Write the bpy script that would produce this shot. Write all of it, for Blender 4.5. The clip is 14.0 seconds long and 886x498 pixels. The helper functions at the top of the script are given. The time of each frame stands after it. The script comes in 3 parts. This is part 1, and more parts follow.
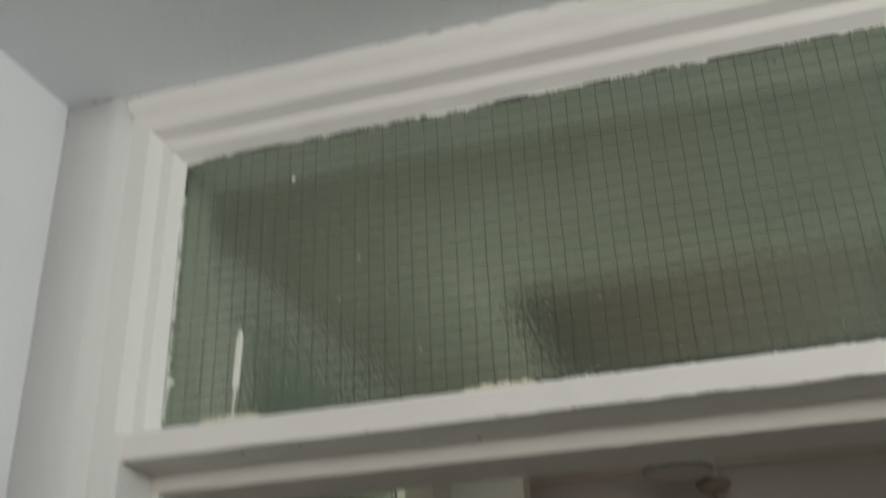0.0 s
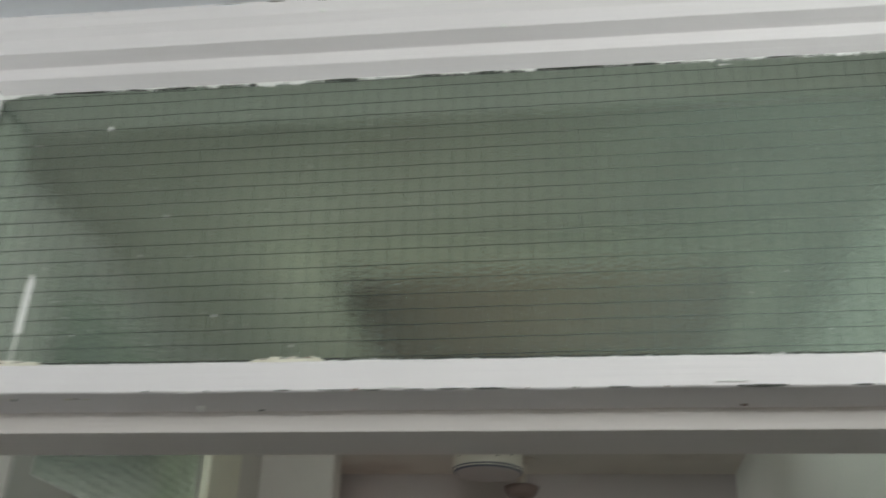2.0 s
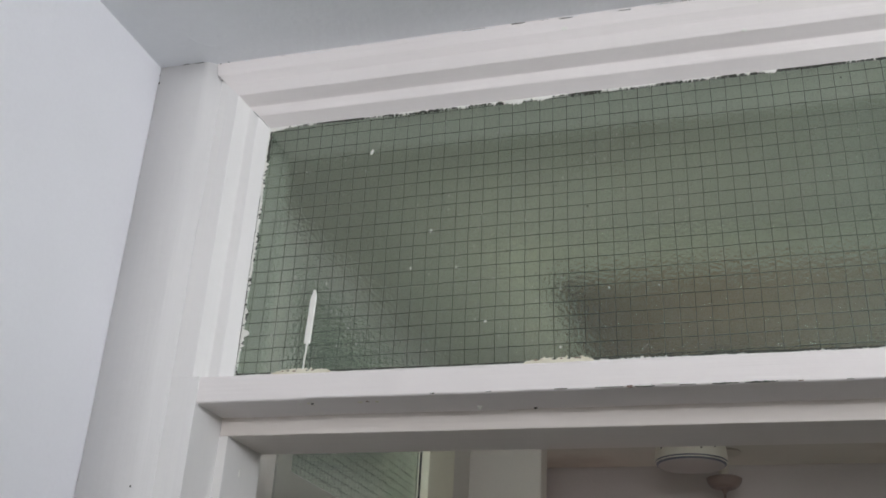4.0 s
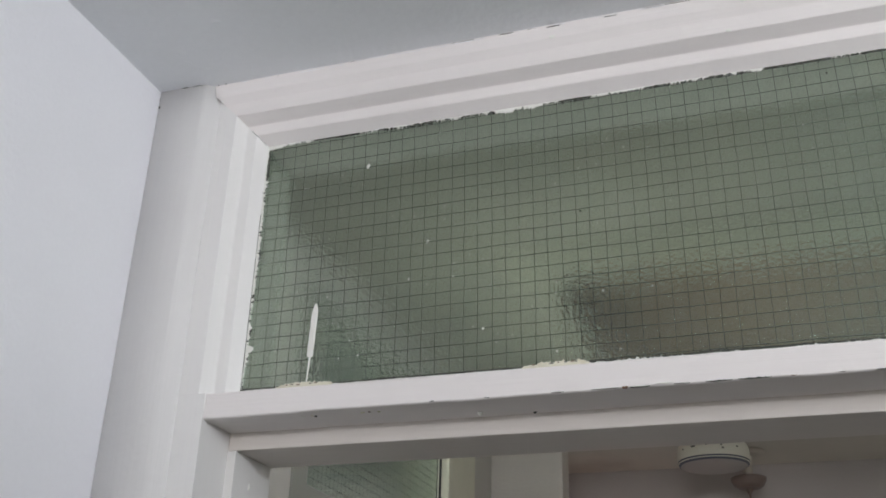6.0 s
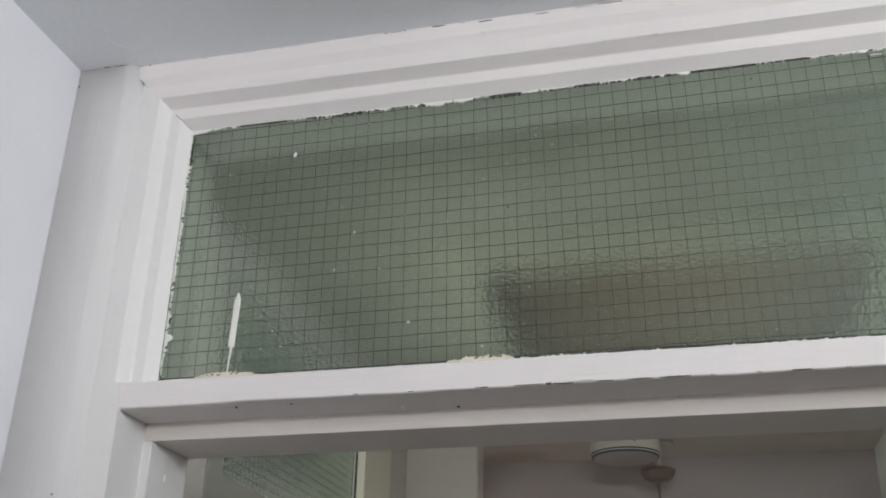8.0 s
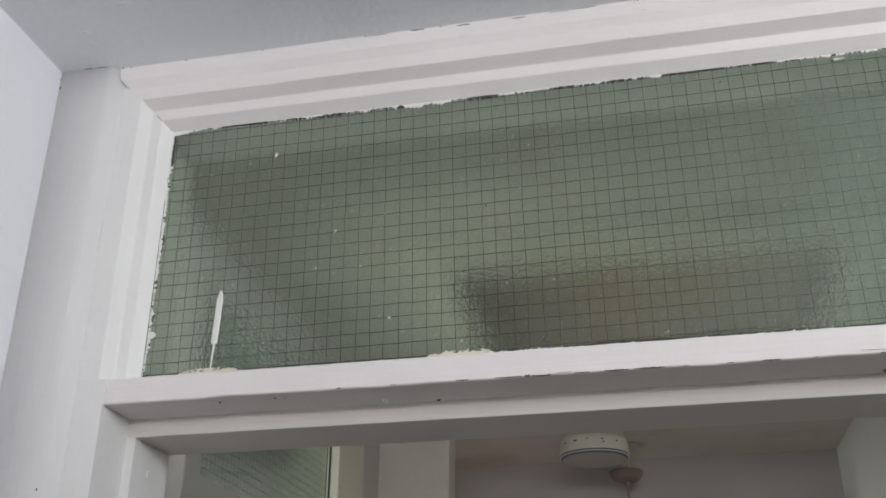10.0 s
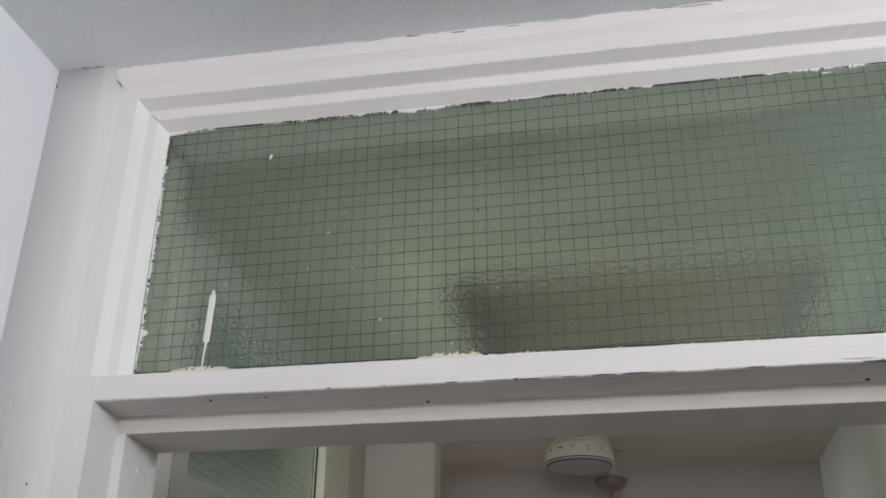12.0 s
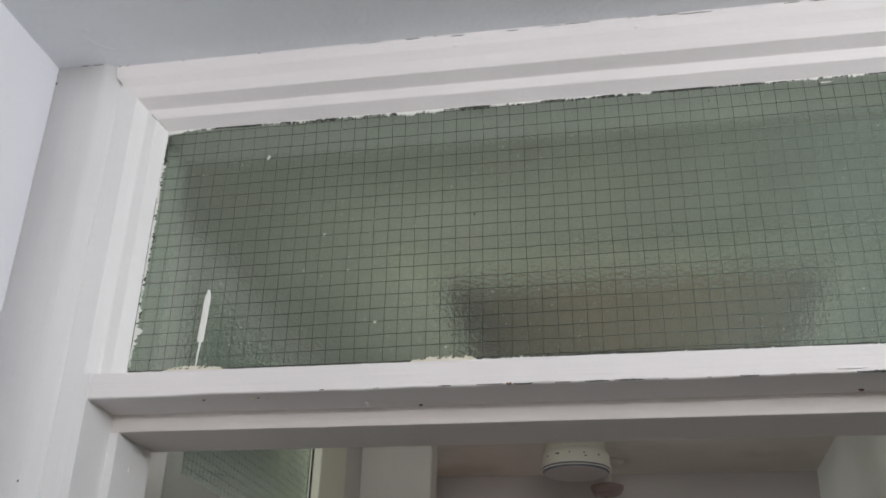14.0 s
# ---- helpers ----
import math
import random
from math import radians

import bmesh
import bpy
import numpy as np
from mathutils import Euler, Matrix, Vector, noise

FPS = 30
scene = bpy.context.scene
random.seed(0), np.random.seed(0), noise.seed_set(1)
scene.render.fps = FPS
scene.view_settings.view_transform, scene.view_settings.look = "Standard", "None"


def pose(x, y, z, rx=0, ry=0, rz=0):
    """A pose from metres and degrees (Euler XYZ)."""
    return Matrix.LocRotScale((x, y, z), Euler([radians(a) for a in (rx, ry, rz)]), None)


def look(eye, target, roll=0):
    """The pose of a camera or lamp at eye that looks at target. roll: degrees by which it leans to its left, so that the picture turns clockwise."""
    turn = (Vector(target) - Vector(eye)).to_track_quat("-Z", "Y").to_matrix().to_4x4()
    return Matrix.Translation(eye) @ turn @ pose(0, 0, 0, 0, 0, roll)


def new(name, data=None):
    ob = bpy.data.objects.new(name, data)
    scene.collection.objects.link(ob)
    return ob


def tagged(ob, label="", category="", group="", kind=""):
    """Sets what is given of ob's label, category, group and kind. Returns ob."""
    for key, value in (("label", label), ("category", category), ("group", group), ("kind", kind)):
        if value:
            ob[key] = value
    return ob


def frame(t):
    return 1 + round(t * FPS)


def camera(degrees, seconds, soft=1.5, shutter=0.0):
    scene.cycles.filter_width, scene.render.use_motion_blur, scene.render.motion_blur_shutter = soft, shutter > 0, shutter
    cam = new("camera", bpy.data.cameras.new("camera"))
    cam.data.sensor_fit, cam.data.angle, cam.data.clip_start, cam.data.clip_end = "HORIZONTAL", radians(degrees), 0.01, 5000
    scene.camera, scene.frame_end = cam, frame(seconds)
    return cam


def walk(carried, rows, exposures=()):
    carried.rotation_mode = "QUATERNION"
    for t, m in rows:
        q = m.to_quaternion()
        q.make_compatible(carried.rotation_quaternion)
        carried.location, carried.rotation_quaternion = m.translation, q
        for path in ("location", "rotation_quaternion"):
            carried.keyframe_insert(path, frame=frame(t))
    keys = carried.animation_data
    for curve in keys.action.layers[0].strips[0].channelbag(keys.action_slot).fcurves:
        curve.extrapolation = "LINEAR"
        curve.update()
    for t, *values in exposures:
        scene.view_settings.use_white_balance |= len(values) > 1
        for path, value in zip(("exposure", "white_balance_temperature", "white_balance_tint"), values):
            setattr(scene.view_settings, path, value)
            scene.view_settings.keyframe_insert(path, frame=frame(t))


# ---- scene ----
cam = camera(47.0, 14.0, soft=1.7, shutter=0.85)
PATH = [
    (0, (0.467, -0.721, 1.822), (-0.055, 0.998, 2.7), -1.6),
    (0.5, (0.474, -0.722, 1.811), (-0.042, 1.061, 2.556), 1.5),
    (0.9, (0.468, -0.731, 1.810), (-0.038, 1.045, 2.557), 2.8),
    (1, (0.47, -0.734, 1.815), (-0.035, 1.049, 2.566), 2.5),
    (1.5, (0.502, -0.724, 1.818), (0.177, 1.056, 2.67), 1.6),
    (1.8, (0.518, -0.706, 1.814), (0.271, 1.075, 2.69), 1.9),
    (2, (0.511, -0.711, 1.812), (0.248, 1.072, 2.679), 2.0),
    (2.5, (0.447, -0.761, 1.793), (-0.022, 0.992, 2.633), 4.1),
    (3, (0.43, -0.774, 1.795), (-0.102, 0.965, 2.628), 4.5),
    (5.5, (0.458, -0.785, 1.793), (-0.125, 0.922, 2.658), 1.5),
    (6, (0.464, -0.781, 1.79), (-0.136, 0.921, 2.652), 1.8),
    (6.5, (0.459, -0.777, 1.791), (-0.148, 0.934, 2.631), 1.9),
    (7, (0.466, -0.778, 1.796), (-0.139, 0.931, 2.639), 1.7),
    (7.5, (0.46, -0.78, 1.8), (-0.077, 0.952, 2.642), 1.0),
    (8, (0.455, -0.782, 1.795), (0.009, 0.975, 2.64), 1.1),
    (10.5, (0.446, -0.803, 1.775), (0.072, 0.961, 2.639), 0.2),
    (11, (0.45, -0.805, 1.774), (0.081, 0.959, 2.64), 0.5),
    (11.5, (0.447, -0.806, 1.771), (0.087, 0.958, 2.642), 0.7),
    (12, (0.445, -0.808, 1.769), (0.091, 0.955, 2.644), 0.8),
    (12.5, (0.45, -0.807, 1.769), (0.091, 0.955, 2.645), 1.1),
    (13, (0.454, -0.805, 1.769), (0.094, 0.955, 2.648), 1.2),
    (13.5, (0.456, -0.806, 1.771), (0.093, 0.953, 2.651), 1.5),
    (14, (0.451, -0.806, 1.769), (0.092, 0.953, 2.651), 1.8),
]
EXPOSURES = [
    (0.0, -0.46, 7200, 2), (0.5, -0.13, 7150, 6), (1.0, -0.07, 7100, 4), (1.5, 0.03, 6780, 4), (2.0, -0.20, 6680, 3),
    (2.5, -0.09, 6700, 9), (3.0, -0.10, 6650, 10), (8.0, -0.09, 6700, 10), (14.0, -0.07, 6680, 10),
]
walk(cam, [(t, look(eye, target, roll)) for t, eye, target, roll in PATH], EXPOSURES)

# ---- light ----
world = bpy.data.worlds.new("sky")
scene.world = world
world.use_nodes = True
wn, wl = world.node_tree.nodes, world.node_tree.links
sky = wn.new("ShaderNodeTexSky")
sky.sky_type, sky.sun_disc = "NISHITA", False
sky.sun_elevation, sky.sun_rotation = radians(38), radians(-18)
wl.new(sky.outputs["Color"], wn["Background"].inputs["Color"])
wn["Background"].inputs["Strength"].default_value = 0.1


def window_light(name, m, width, height, watts, colour):
    """An area lamp that stands for daylight in a wall opening."""
    data = bpy.data.lights.new(name, "AREA")
    data.shape, data.size, data.size_y, data.energy, data.color = "RECTANGLE", width, height, watts, colour
    ob = new(name, data)
    ob.matrix_world = m
    return ob


# two added strip lamps in unseen openings, set to suit the shading of the door frame
window_light("back_strip_lamp", look((0.75, -2.69, 2.232), (0.75, 0, 2.232)), 1.25, 0.16, 17, (0.97, 0.965, 1.0))
window_light("right_strip_lamp", look((1.755, -0.80, 2.175), (0.2, -0.80, 2.185)), 1.10, 0.21, 18, (0.905, 0.94, 1.0))
# added warm fill from low behind the camera; no such source is known
window_light("low_back_fill", look((0.75, -2.69, 1.2), (0.7, 0, 1.5)), 0.6, 1.4, 5.0, (1.0, 0.98, 0.86))
window_light("window_daylight_side", look((-1.98, 1.0, 1.85), (0, 0.8, 2.0)), 1.1, 0.7, 38, (0.95, 0.98, 0.99))

# added fill behind the pier that lifts the far end of the hall
window_light("hall_end_fill", look((-0.16, 1.46, 0.85), (1, 1.44, 1.1)), 0.32, 1.4, 1.5, (1.0, 0.96, 0.96))

sun_data = bpy.data.lights.new("sun", "SUN")
sun_data.energy, sun_data.angle, sun_data.color = 1.0, radians(12), (1.0, 0.96, 0.9)
new("sun", sun_data).matrix_world = look((-2, 6, 5), (0, 0, 0))

# ---- sizes ----
CEIL = 2.385            # both rooms
WALL_L = -0.113         # face of the wall beside the frame
PANE_Z0, PANE_Z1 = 2.066, 2.322
PANE_X1 = 0.775
RAIL_Z = 2.034          # underside of the transom rail
WALL_T = 0.09           # far face of the partition
HALL_L, HALL_R, HALL_Y = -0.115, 0.856, 1.70


# ---- materials ----
def material(name, colour, rough=0.5, vary=0.06, grain=60.0, bump=0.15, stain=None, stain_scale=3.0, streak=None, metal=0.0, spec=0.5, coarse=5.0, lump=0.0):
    """A painted or plain surface: colour that wavers at two scales, with fine relief."""
    m = bpy.data.materials.new(name)
    m.use_nodes = True
    n, l = m.node_tree.nodes, m.node_tree.links
    b = n["Principled BSDF"]
    b.inputs["Metallic"].default_value = metal
    b.inputs["Specular IOR Level"].default_value = spec
    co = n.new("ShaderNodeTexCoord")
    mapping = n.new("ShaderNodeMapping")
    l.new(co.outputs["Object"], mapping.inputs["Vector"])
    if streak:
        mapping.inputs["Scale"].default_value = streak
    fine, wide = n.new("ShaderNodeTexNoise"), n.new("ShaderNodeTexNoise")
    fine.inputs["Scale"].default_value, fine.inputs["Detail"].default_value = grain, 6
    wide.inputs["Scale"].default_value, wide.inputs["Detail"].default_value = coarse, 3
    l.new(mapping.outputs["Vector"], fine.inputs["Vector"])
    l.new(co.outputs["Object"], wide.inputs["Vector"])
    add = n.new("ShaderNodeMath")
    add.operation = "MULTIPLY_ADD"
    add.inputs[1].default_value = 0.4
    l.new(fine.outputs["Fac"], add.inputs[0])
    l.new(wide.outputs["Fac"], add.inputs[2])
    ramp = n.new("ShaderNodeMapRange")
    ramp.inputs["From Min"].default_value, ramp.inputs["From Max"].default_value = 0.4, 1.0
    ramp.inputs["To Min"].default_value, ramp.inputs["To Max"].default_value = 1 - vary, 1 + vary
    l.new(add.outputs[0], ramp.inputs["Value"])
    mul = n.new("ShaderNodeMix")
    mul.data_type, mul.blend_type = "RGBA", "MULTIPLY"
    mul.inputs["Factor"].default_value = 1.0
    mul.inputs["A"].default_value = (*colour, 1)
    l.new(ramp.outputs["Result"], mul.inputs["B"])
    out = mul.outputs["Result"]
    if stain:
        spots = n.new("ShaderNodeTexNoise")
        spots.inputs["Scale"].default_value, spots.inputs["Detail"].default_value = stain_scale, 8
        l.new(co.outputs["Object"], spots.inputs["Vector"])
        cut = n.new("ShaderNodeMapRange")
        cut.inputs["From Min"].default_value, cut.inputs["From Max"].default_value = 0.52, 0.78
        cut.inputs["To Max"].default_value = 0.55
        l.new(spots.outputs["Fac"], cut.inputs["Value"])
        mix = n.new("ShaderNodeMix")
        mix.data_type = "RGBA"
        mix.inputs["B"].default_value = (*stain, 1)
        l.new(cut.outputs["Result"], mix.inputs["Factor"])
        l.new(out, mix.inputs["A"])
        out = mix.outputs["Result"]
    l.new(out, b.inputs["Base Color"])
    rr = n.new("ShaderNodeMapRange")
    rr.inputs["To Min"].default_value, rr.inputs["To Max"].default_value = max(rough - 0.1, 0.02), min(rough + 0.1, 1)
    l.new(wide.outputs["Fac"], rr.inputs["Value"])
    l.new(rr.outputs["Result"], b.inputs["Roughness"])
    bp = n.new("ShaderNodeBump")
    bp.inputs["Strength"].default_value, bp.inputs["Distance"].default_value = bump, 0.002
    l.new(fine.outputs["Fac"], bp.inputs["Height"])
    if lump:
        swell, sb = n.new("ShaderNodeTexNoise"), n.new("ShaderNodeBump")
        swell.inputs["Scale"].default_value, swell.inputs["Detail"].default_value = 28, 3
        l.new(co.outputs["Object"], swell.inputs["Vector"])
        sb.inputs["Strength"].default_value, sb.inputs["Distance"].default_value = lump, 0.004
        l.new(swell.outputs["Fac"], sb.inputs["Height"])
        l.new(sb.outputs["Normal"], bp.inputs["Normal"])
    l.new(bp.outputs["Normal"], b.inputs["Normal"])
    return m


def wired_glass(name, tint, rough, relief, film, film_colour):
    """Cast glass: clear body, one side pebbled, under a thin film of dust and hazy old paint; a veil of light is
    painted into the film.
    """
    m = bpy.data.materials.new(name)
    m.use_nodes = True
    n, l = m.node_tree.nodes, m.node_tree.links
    b = n["Principled BSDF"]
    b.inputs["Base Color"].default_value = (*tint, 1)
    b.inputs["Transmission Weight"].default_value = 1.0
    b.inputs["IOR"].default_value = 1.5
    b.inputs["Roughness"].default_value = rough
    co = n.new("ShaderNodeTexCoord")
    pebble, dust = n.new("ShaderNodeTexNoise"), n.new("ShaderNodeTexNoise")
    pebble.inputs["Scale"].default_value, pebble.inputs["Detail"].default_value = 300, 2
    dust.inputs["Scale"].default_value, dust.inputs["Detail"].default_value = 9, 12
    dust.inputs["Roughness"].default_value = 0.82
    l.new(co.outputs["Object"], pebble.inputs["Vector"])
    l.new(co.outputs["Object"], dust.inputs["Vector"])
    if relief:
        bp = n.new("ShaderNodeBump")
        bp.inputs["Strength"].default_value, bp.inputs["Distance"].default_value = relief, 0.002
        l.new(pebble.outputs["Fac"], bp.inputs["Height"])
        l.new(bp.outputs["Normal"], b.inputs["Normal"])
    if film:
        d = n.new("ShaderNodeBsdfDiffuse")
        d.inputs["Color"].default_value = (*film_colour, 1)
        mr = n.new("ShaderNodeMapRange")
        mr.inputs["From Min"].default_value, mr.inputs["From Max"].default_value = 0.3, 0.7
        mr.inputs["To Min"].default_value, mr.inputs["To Max"].default_value = film * 0.8, film * 1.2
        l.new(dust.outputs["Fac"], mr.inputs["Value"])
        grit = n.new("ShaderNodeTexNoise")
        grit.inputs["Scale"].default_value, grit.inputs["Detail"].default_value = 750, 3
        l.new(co.outputs["Object"], grit.inputs["Vector"])
        gm = n.new("ShaderNodeMapRange")
        gm.inputs["From Min"].default_value, gm.inputs["From Max"].default_value = 0.5, 0.78
        gm.inputs["To Max"].default_value = 0.2
        l.new(grit.outputs["Fac"], gm.inputs["Value"])
        total = n.new("ShaderNodeMath")
        total.operation = "ADD"
        l.new(mr.outputs["Result"], total.inputs[0])
        l.new(gm.outputs["Result"], total.inputs[1])
        # painted veil of light towards +X below the top strip; it washes out the wires
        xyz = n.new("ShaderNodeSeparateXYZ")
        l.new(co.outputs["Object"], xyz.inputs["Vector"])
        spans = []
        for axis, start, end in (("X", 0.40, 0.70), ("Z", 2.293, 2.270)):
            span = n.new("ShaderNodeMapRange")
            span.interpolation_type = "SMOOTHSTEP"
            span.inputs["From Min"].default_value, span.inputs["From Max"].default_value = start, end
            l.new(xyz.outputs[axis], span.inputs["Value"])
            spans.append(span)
        both, veil = n.new("ShaderNodeMath"), n.new("ShaderNodeMath")
        both.operation, veil.operation = "MULTIPLY", "MULTIPLY_ADD"
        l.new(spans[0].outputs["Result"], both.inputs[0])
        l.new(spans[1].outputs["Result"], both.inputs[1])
        l.new(both.outputs[0], veil.inputs[0])
        veil.inputs[1].default_value = 0.42
        l.new(total.outputs[0], veil.inputs[2])
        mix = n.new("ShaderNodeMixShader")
        l.new(veil.outputs[0], mix.inputs["Fac"])
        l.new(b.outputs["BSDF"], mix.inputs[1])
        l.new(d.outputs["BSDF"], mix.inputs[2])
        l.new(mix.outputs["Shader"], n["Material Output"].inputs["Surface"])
    return m


WHITE_GLOSS = material("white_gloss_paint", (0.81, 0.775, 0.768), 0.48, 0.03, 330, 0.16, spec=0.35, streak=(0.02, 1, 1), lump=0.3)
WHITE_UPRIGHT = material("white_gloss_paint_upright", (0.785, 0.778, 0.772), 0.5, 0.025, 330, 0.16, spec=0.3, streak=(1, 1, 0.02), lump=0.3)
# white gloss darkened and warmed: the shade below the rail, put into the colour
SHADED_WHITE = material("shaded_white_paint", (0.71, 0.665, 0.635), 0.5, 0.04, 330, 0.16, spec=0.35, streak=(0.02, 1, 1), lump=0.3)
POST_PAINT = material("grey_white_eggshell", (0.685, 0.68, 0.68), 0.55, 0.03, 260, 0.2, spec=0.3, streak=(1, 1, 0.05), lump=0.35)
WALL_PAINT = material("white_wall_emulsion", (0.80, 0.805, 0.845), 0.7, 0.03, 220, 0.25, lump=0.2)
GREY_PAINT = material("grey_emulsion", (0.38, 0.38, 0.37), 0.75, 0.05, 160, 0.3)
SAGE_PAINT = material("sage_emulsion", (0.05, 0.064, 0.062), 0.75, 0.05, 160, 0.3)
CEILING_PAINT = material("white_ceiling_emulsion", (0.84, 0.86, 0.89), 0.75, 0.04, 160, 0.3, lump=0.25)
HALL_PAINT = material("hall_emulsion", (0.60, 0.575, 0.55), 0.75, 0.05, 160, 0.3)
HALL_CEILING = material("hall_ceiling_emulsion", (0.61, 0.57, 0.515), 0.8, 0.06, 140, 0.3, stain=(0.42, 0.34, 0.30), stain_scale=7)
MAUVE_PAINT = material("mauve_grey_emulsion", (0.49, 0.455, 0.455), 0.75, 0.05, 160, 0.3)
PALE_GREEN = material("pale_green_white_emulsion", (0.74, 0.77, 0.73), 0.75, 0.05, 160, 0.3)
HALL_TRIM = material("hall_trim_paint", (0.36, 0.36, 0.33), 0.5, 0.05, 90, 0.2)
CREAM_TRIM = material("cream_trim_paint", (0.74, 0.73, 0.62), 0.5, 0.05, 90, 0.2)
HATCH_TRIM = material("dull_cream_trim_paint", (0.69, 0.66, 0.57), 0.5, 0.05, 90, 0.2)
LINING = material("dark_brown_lining", (0.16, 0.09, 0.07), 0.6, 0.10, 50, 0.3)
HATCH_PAINT = material("brown_hatch_paint", (0.46, 0.32, 0.23), 0.6, 0.10, 50, 0.3, streak=(1, 0.15, 1))
CARPET = material("brown_carpet", (0.055, 0.042, 0.035), 0.95, 0.15, 400, 0.6)
WIRE = material("dark_steel_wire", (0.055, 0.06, 0.052), 0.9, 0.1, 300, 0.1, spec=0.05)
PUTTY = material("yellowed_putty", (0.73, 0.70, 0.58), 0.7, 0.10, 300, 0.5, stain=(0.42, 0.36, 0.22), stain_scale=120)
PAINT_SPILL = material("white_paint_spill", (0.78, 0.78, 0.74), 0.45, 0.04, 300, 0.4)
DIRT = material("dark_dirt", (0.05, 0.055, 0.045), 0.9, 0.2, 200, 0.3)
BARE_WOOD = material("bare_wood", (0.16, 0.09, 0.06), 0.8, 0.2, 200, 0.4)
DETECTOR_PLASTIC = material("cream_plastic", (0.72, 0.70, 0.63), 0.45, 0.03, 200, 0.05)
DETECTOR_GREY = material("grey_plastic", (0.36, 0.335, 0.33), 0.55, 0.05, 200, 0.05)
DETECTOR_BAND = material("blue_grey_plastic", (0.10, 0.11, 0.15), 0.5, 0.05, 200, 0.05)
BLACK = material("black_plastic", (0.02, 0.02, 0.02), 0.6, 0.05, 200, 0.05)
ROSE_PLASTIC = material("brown_plastic", (0.22, 0.165, 0.15), 0.45, 0.05, 200, 0.05)
SHADE_FABRIC = material("orange_red_fabric", (0.50, 0.12, 0.05), 0.85, 0.08, 400, 0.5)
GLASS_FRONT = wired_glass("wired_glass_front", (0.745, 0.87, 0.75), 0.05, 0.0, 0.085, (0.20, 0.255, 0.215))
GLASS_BACK = wired_glass("wired_glass_pebbled", (0.84, 0.93, 0.83), 0.11, 0.26, 0.0, (1, 1, 1))


# ---- mesh helpers ----
def finish(bm, name, mats):
    bmesh.ops.recalc_face_normals(bm, faces=bm.faces)
    me = bpy.data.meshes.new(name)
    bm.to_mesh(me)
    bm.free()
    for m in mats if isinstance(mats, (list, tuple)) else [mats]:
        me.materials.append(m)
    return me


def thing(name, label, category, kind="", group="", at=(0, 0, 0)):
    ob = new(name)
    ob.location = at
    ob.empty_display_size = 0.05
    return tagged(ob, label, category, group, kind)


def part(name, bm, mats, parent, label="", loc=None):
    """Links a bmesh, or a mesh made before, as one object under parent. Its coordinates are the parent's."""
    ob = new(name, bm if isinstance(bm, bpy.types.Mesh) else finish(bm, name, mats))
    ob.parent = parent
    if loc:
        ob.location = loc
    return tagged(ob, label)


def solid(name, bm, mats, label, category, kind="structure"):
    return tagged(new(name, finish(bm, name, mats)), label, category, kind=kind)


def box(lo, hi, bevel=0.0, bm=None, seg=2):
    bm = bm or bmesh.new()
    made = bmesh.ops.create_cube(bm, size=1.0)["verts"]
    lo, hi = Vector(lo), Vector(hi)
    for v in made:
        v.co = Vector(((lo[i] + hi[i]) / 2 + v.co[i] * (hi[i] - lo[i]) for i in range(3)))
    if bevel:
        edges = list({e for v in made for e in v.link_edges})
        bmesh.ops.bevel(bm, geom=edges, offset=bevel, segments=seg, profile=0.6, affect="EDGES")
    return bm


def turned(profile, centre=(0, 0, 0), steps=40, bm=None, cap=True):
    """A turned body from (radius, height) pairs."""
    bm = bm or bmesh.new()
    rings = []
    for r, z in profile:
        rings.append([bm.verts.new((centre[0] + r * math.cos(a), centre[1] + r * math.sin(a), centre[2] + z))
                      for a in (2 * math.pi * i / steps for i in range(steps))])
    for a, b in zip(rings, rings[1:]):
        for i in range(steps):
            bm.faces.new((a[i], a[(i + 1) % steps], b[(i + 1) % steps], b[i]))
    if cap:
        bm.faces.new(rings[0])
        bm.faces.new(rings[-1])
    return bm


def tube(points, radius, sides=6):
    bm = bmesh.new()
    rings = []
    for i, p in enumerate(points):
        way = (Vector(points[min(i + 1, len(points) - 1)]) - Vector(points[max(i - 1, 0)])).normalized()
        side = way.cross(Vector((0, 1, 0)) if abs(way.y) < 0.9 else Vector((1, 0, 0))).normalized()
        up = way.cross(side)
        rings.append([bm.verts.new(Vector(p) + radius * (math.cos(a) * side + math.sin(a) * up))
                      for a in (2 * math.pi * k / sides for k in range(sides))])
    for a, b in zip(rings, rings[1:]):
        for k in range(sides):
            bm.faces.new((a[k], a[(k + 1) % sides], b[(k + 1) % sides], b[k]))
    bm.faces.new(rings[0])
    bm.faces.new(rings[-1])
    return bm


def fbm(x, seed, octaves=4):
    return sum(noise.noise(Vector((x * 2 ** o, seed * 7.31 + o, 0.37))) / 1.7 ** o for o in range(octaves))


def ribbon(steps, low, high, place, thick):
    """A thin raised patch between two outlines low(s) and high(s), s from 0 to 1; place(s, d, h) gives the point."""
    bm = bmesh.new()
    rows = []
    for i in range(steps + 1):
        s = i / steps
        a, b = low(s), high(s)
        if b - a < 0.00015:
            rows.append(None)
            continue
        rows.append([bm.verts.new(place(s, d, h)) for d, h in ((a, 0), (a + 0.15 * (b - a), thick), (b - 0.15 * (b - a), thick), (b, 0))])
    for p, q in zip(rows, rows[1:]):
        if p and q:
            for k in range(3):
                bm.faces.new((p[k], p[k + 1], q[k + 1], q[k]))
    loose = [v for v in bm.verts if not v.link_faces]
    bmesh.ops.delete(bm, geom=loose, context="VERTS")
    return bm


# ---- the room before the frame ----
ROOM_R, ROOM_B = 1.48, -2.2
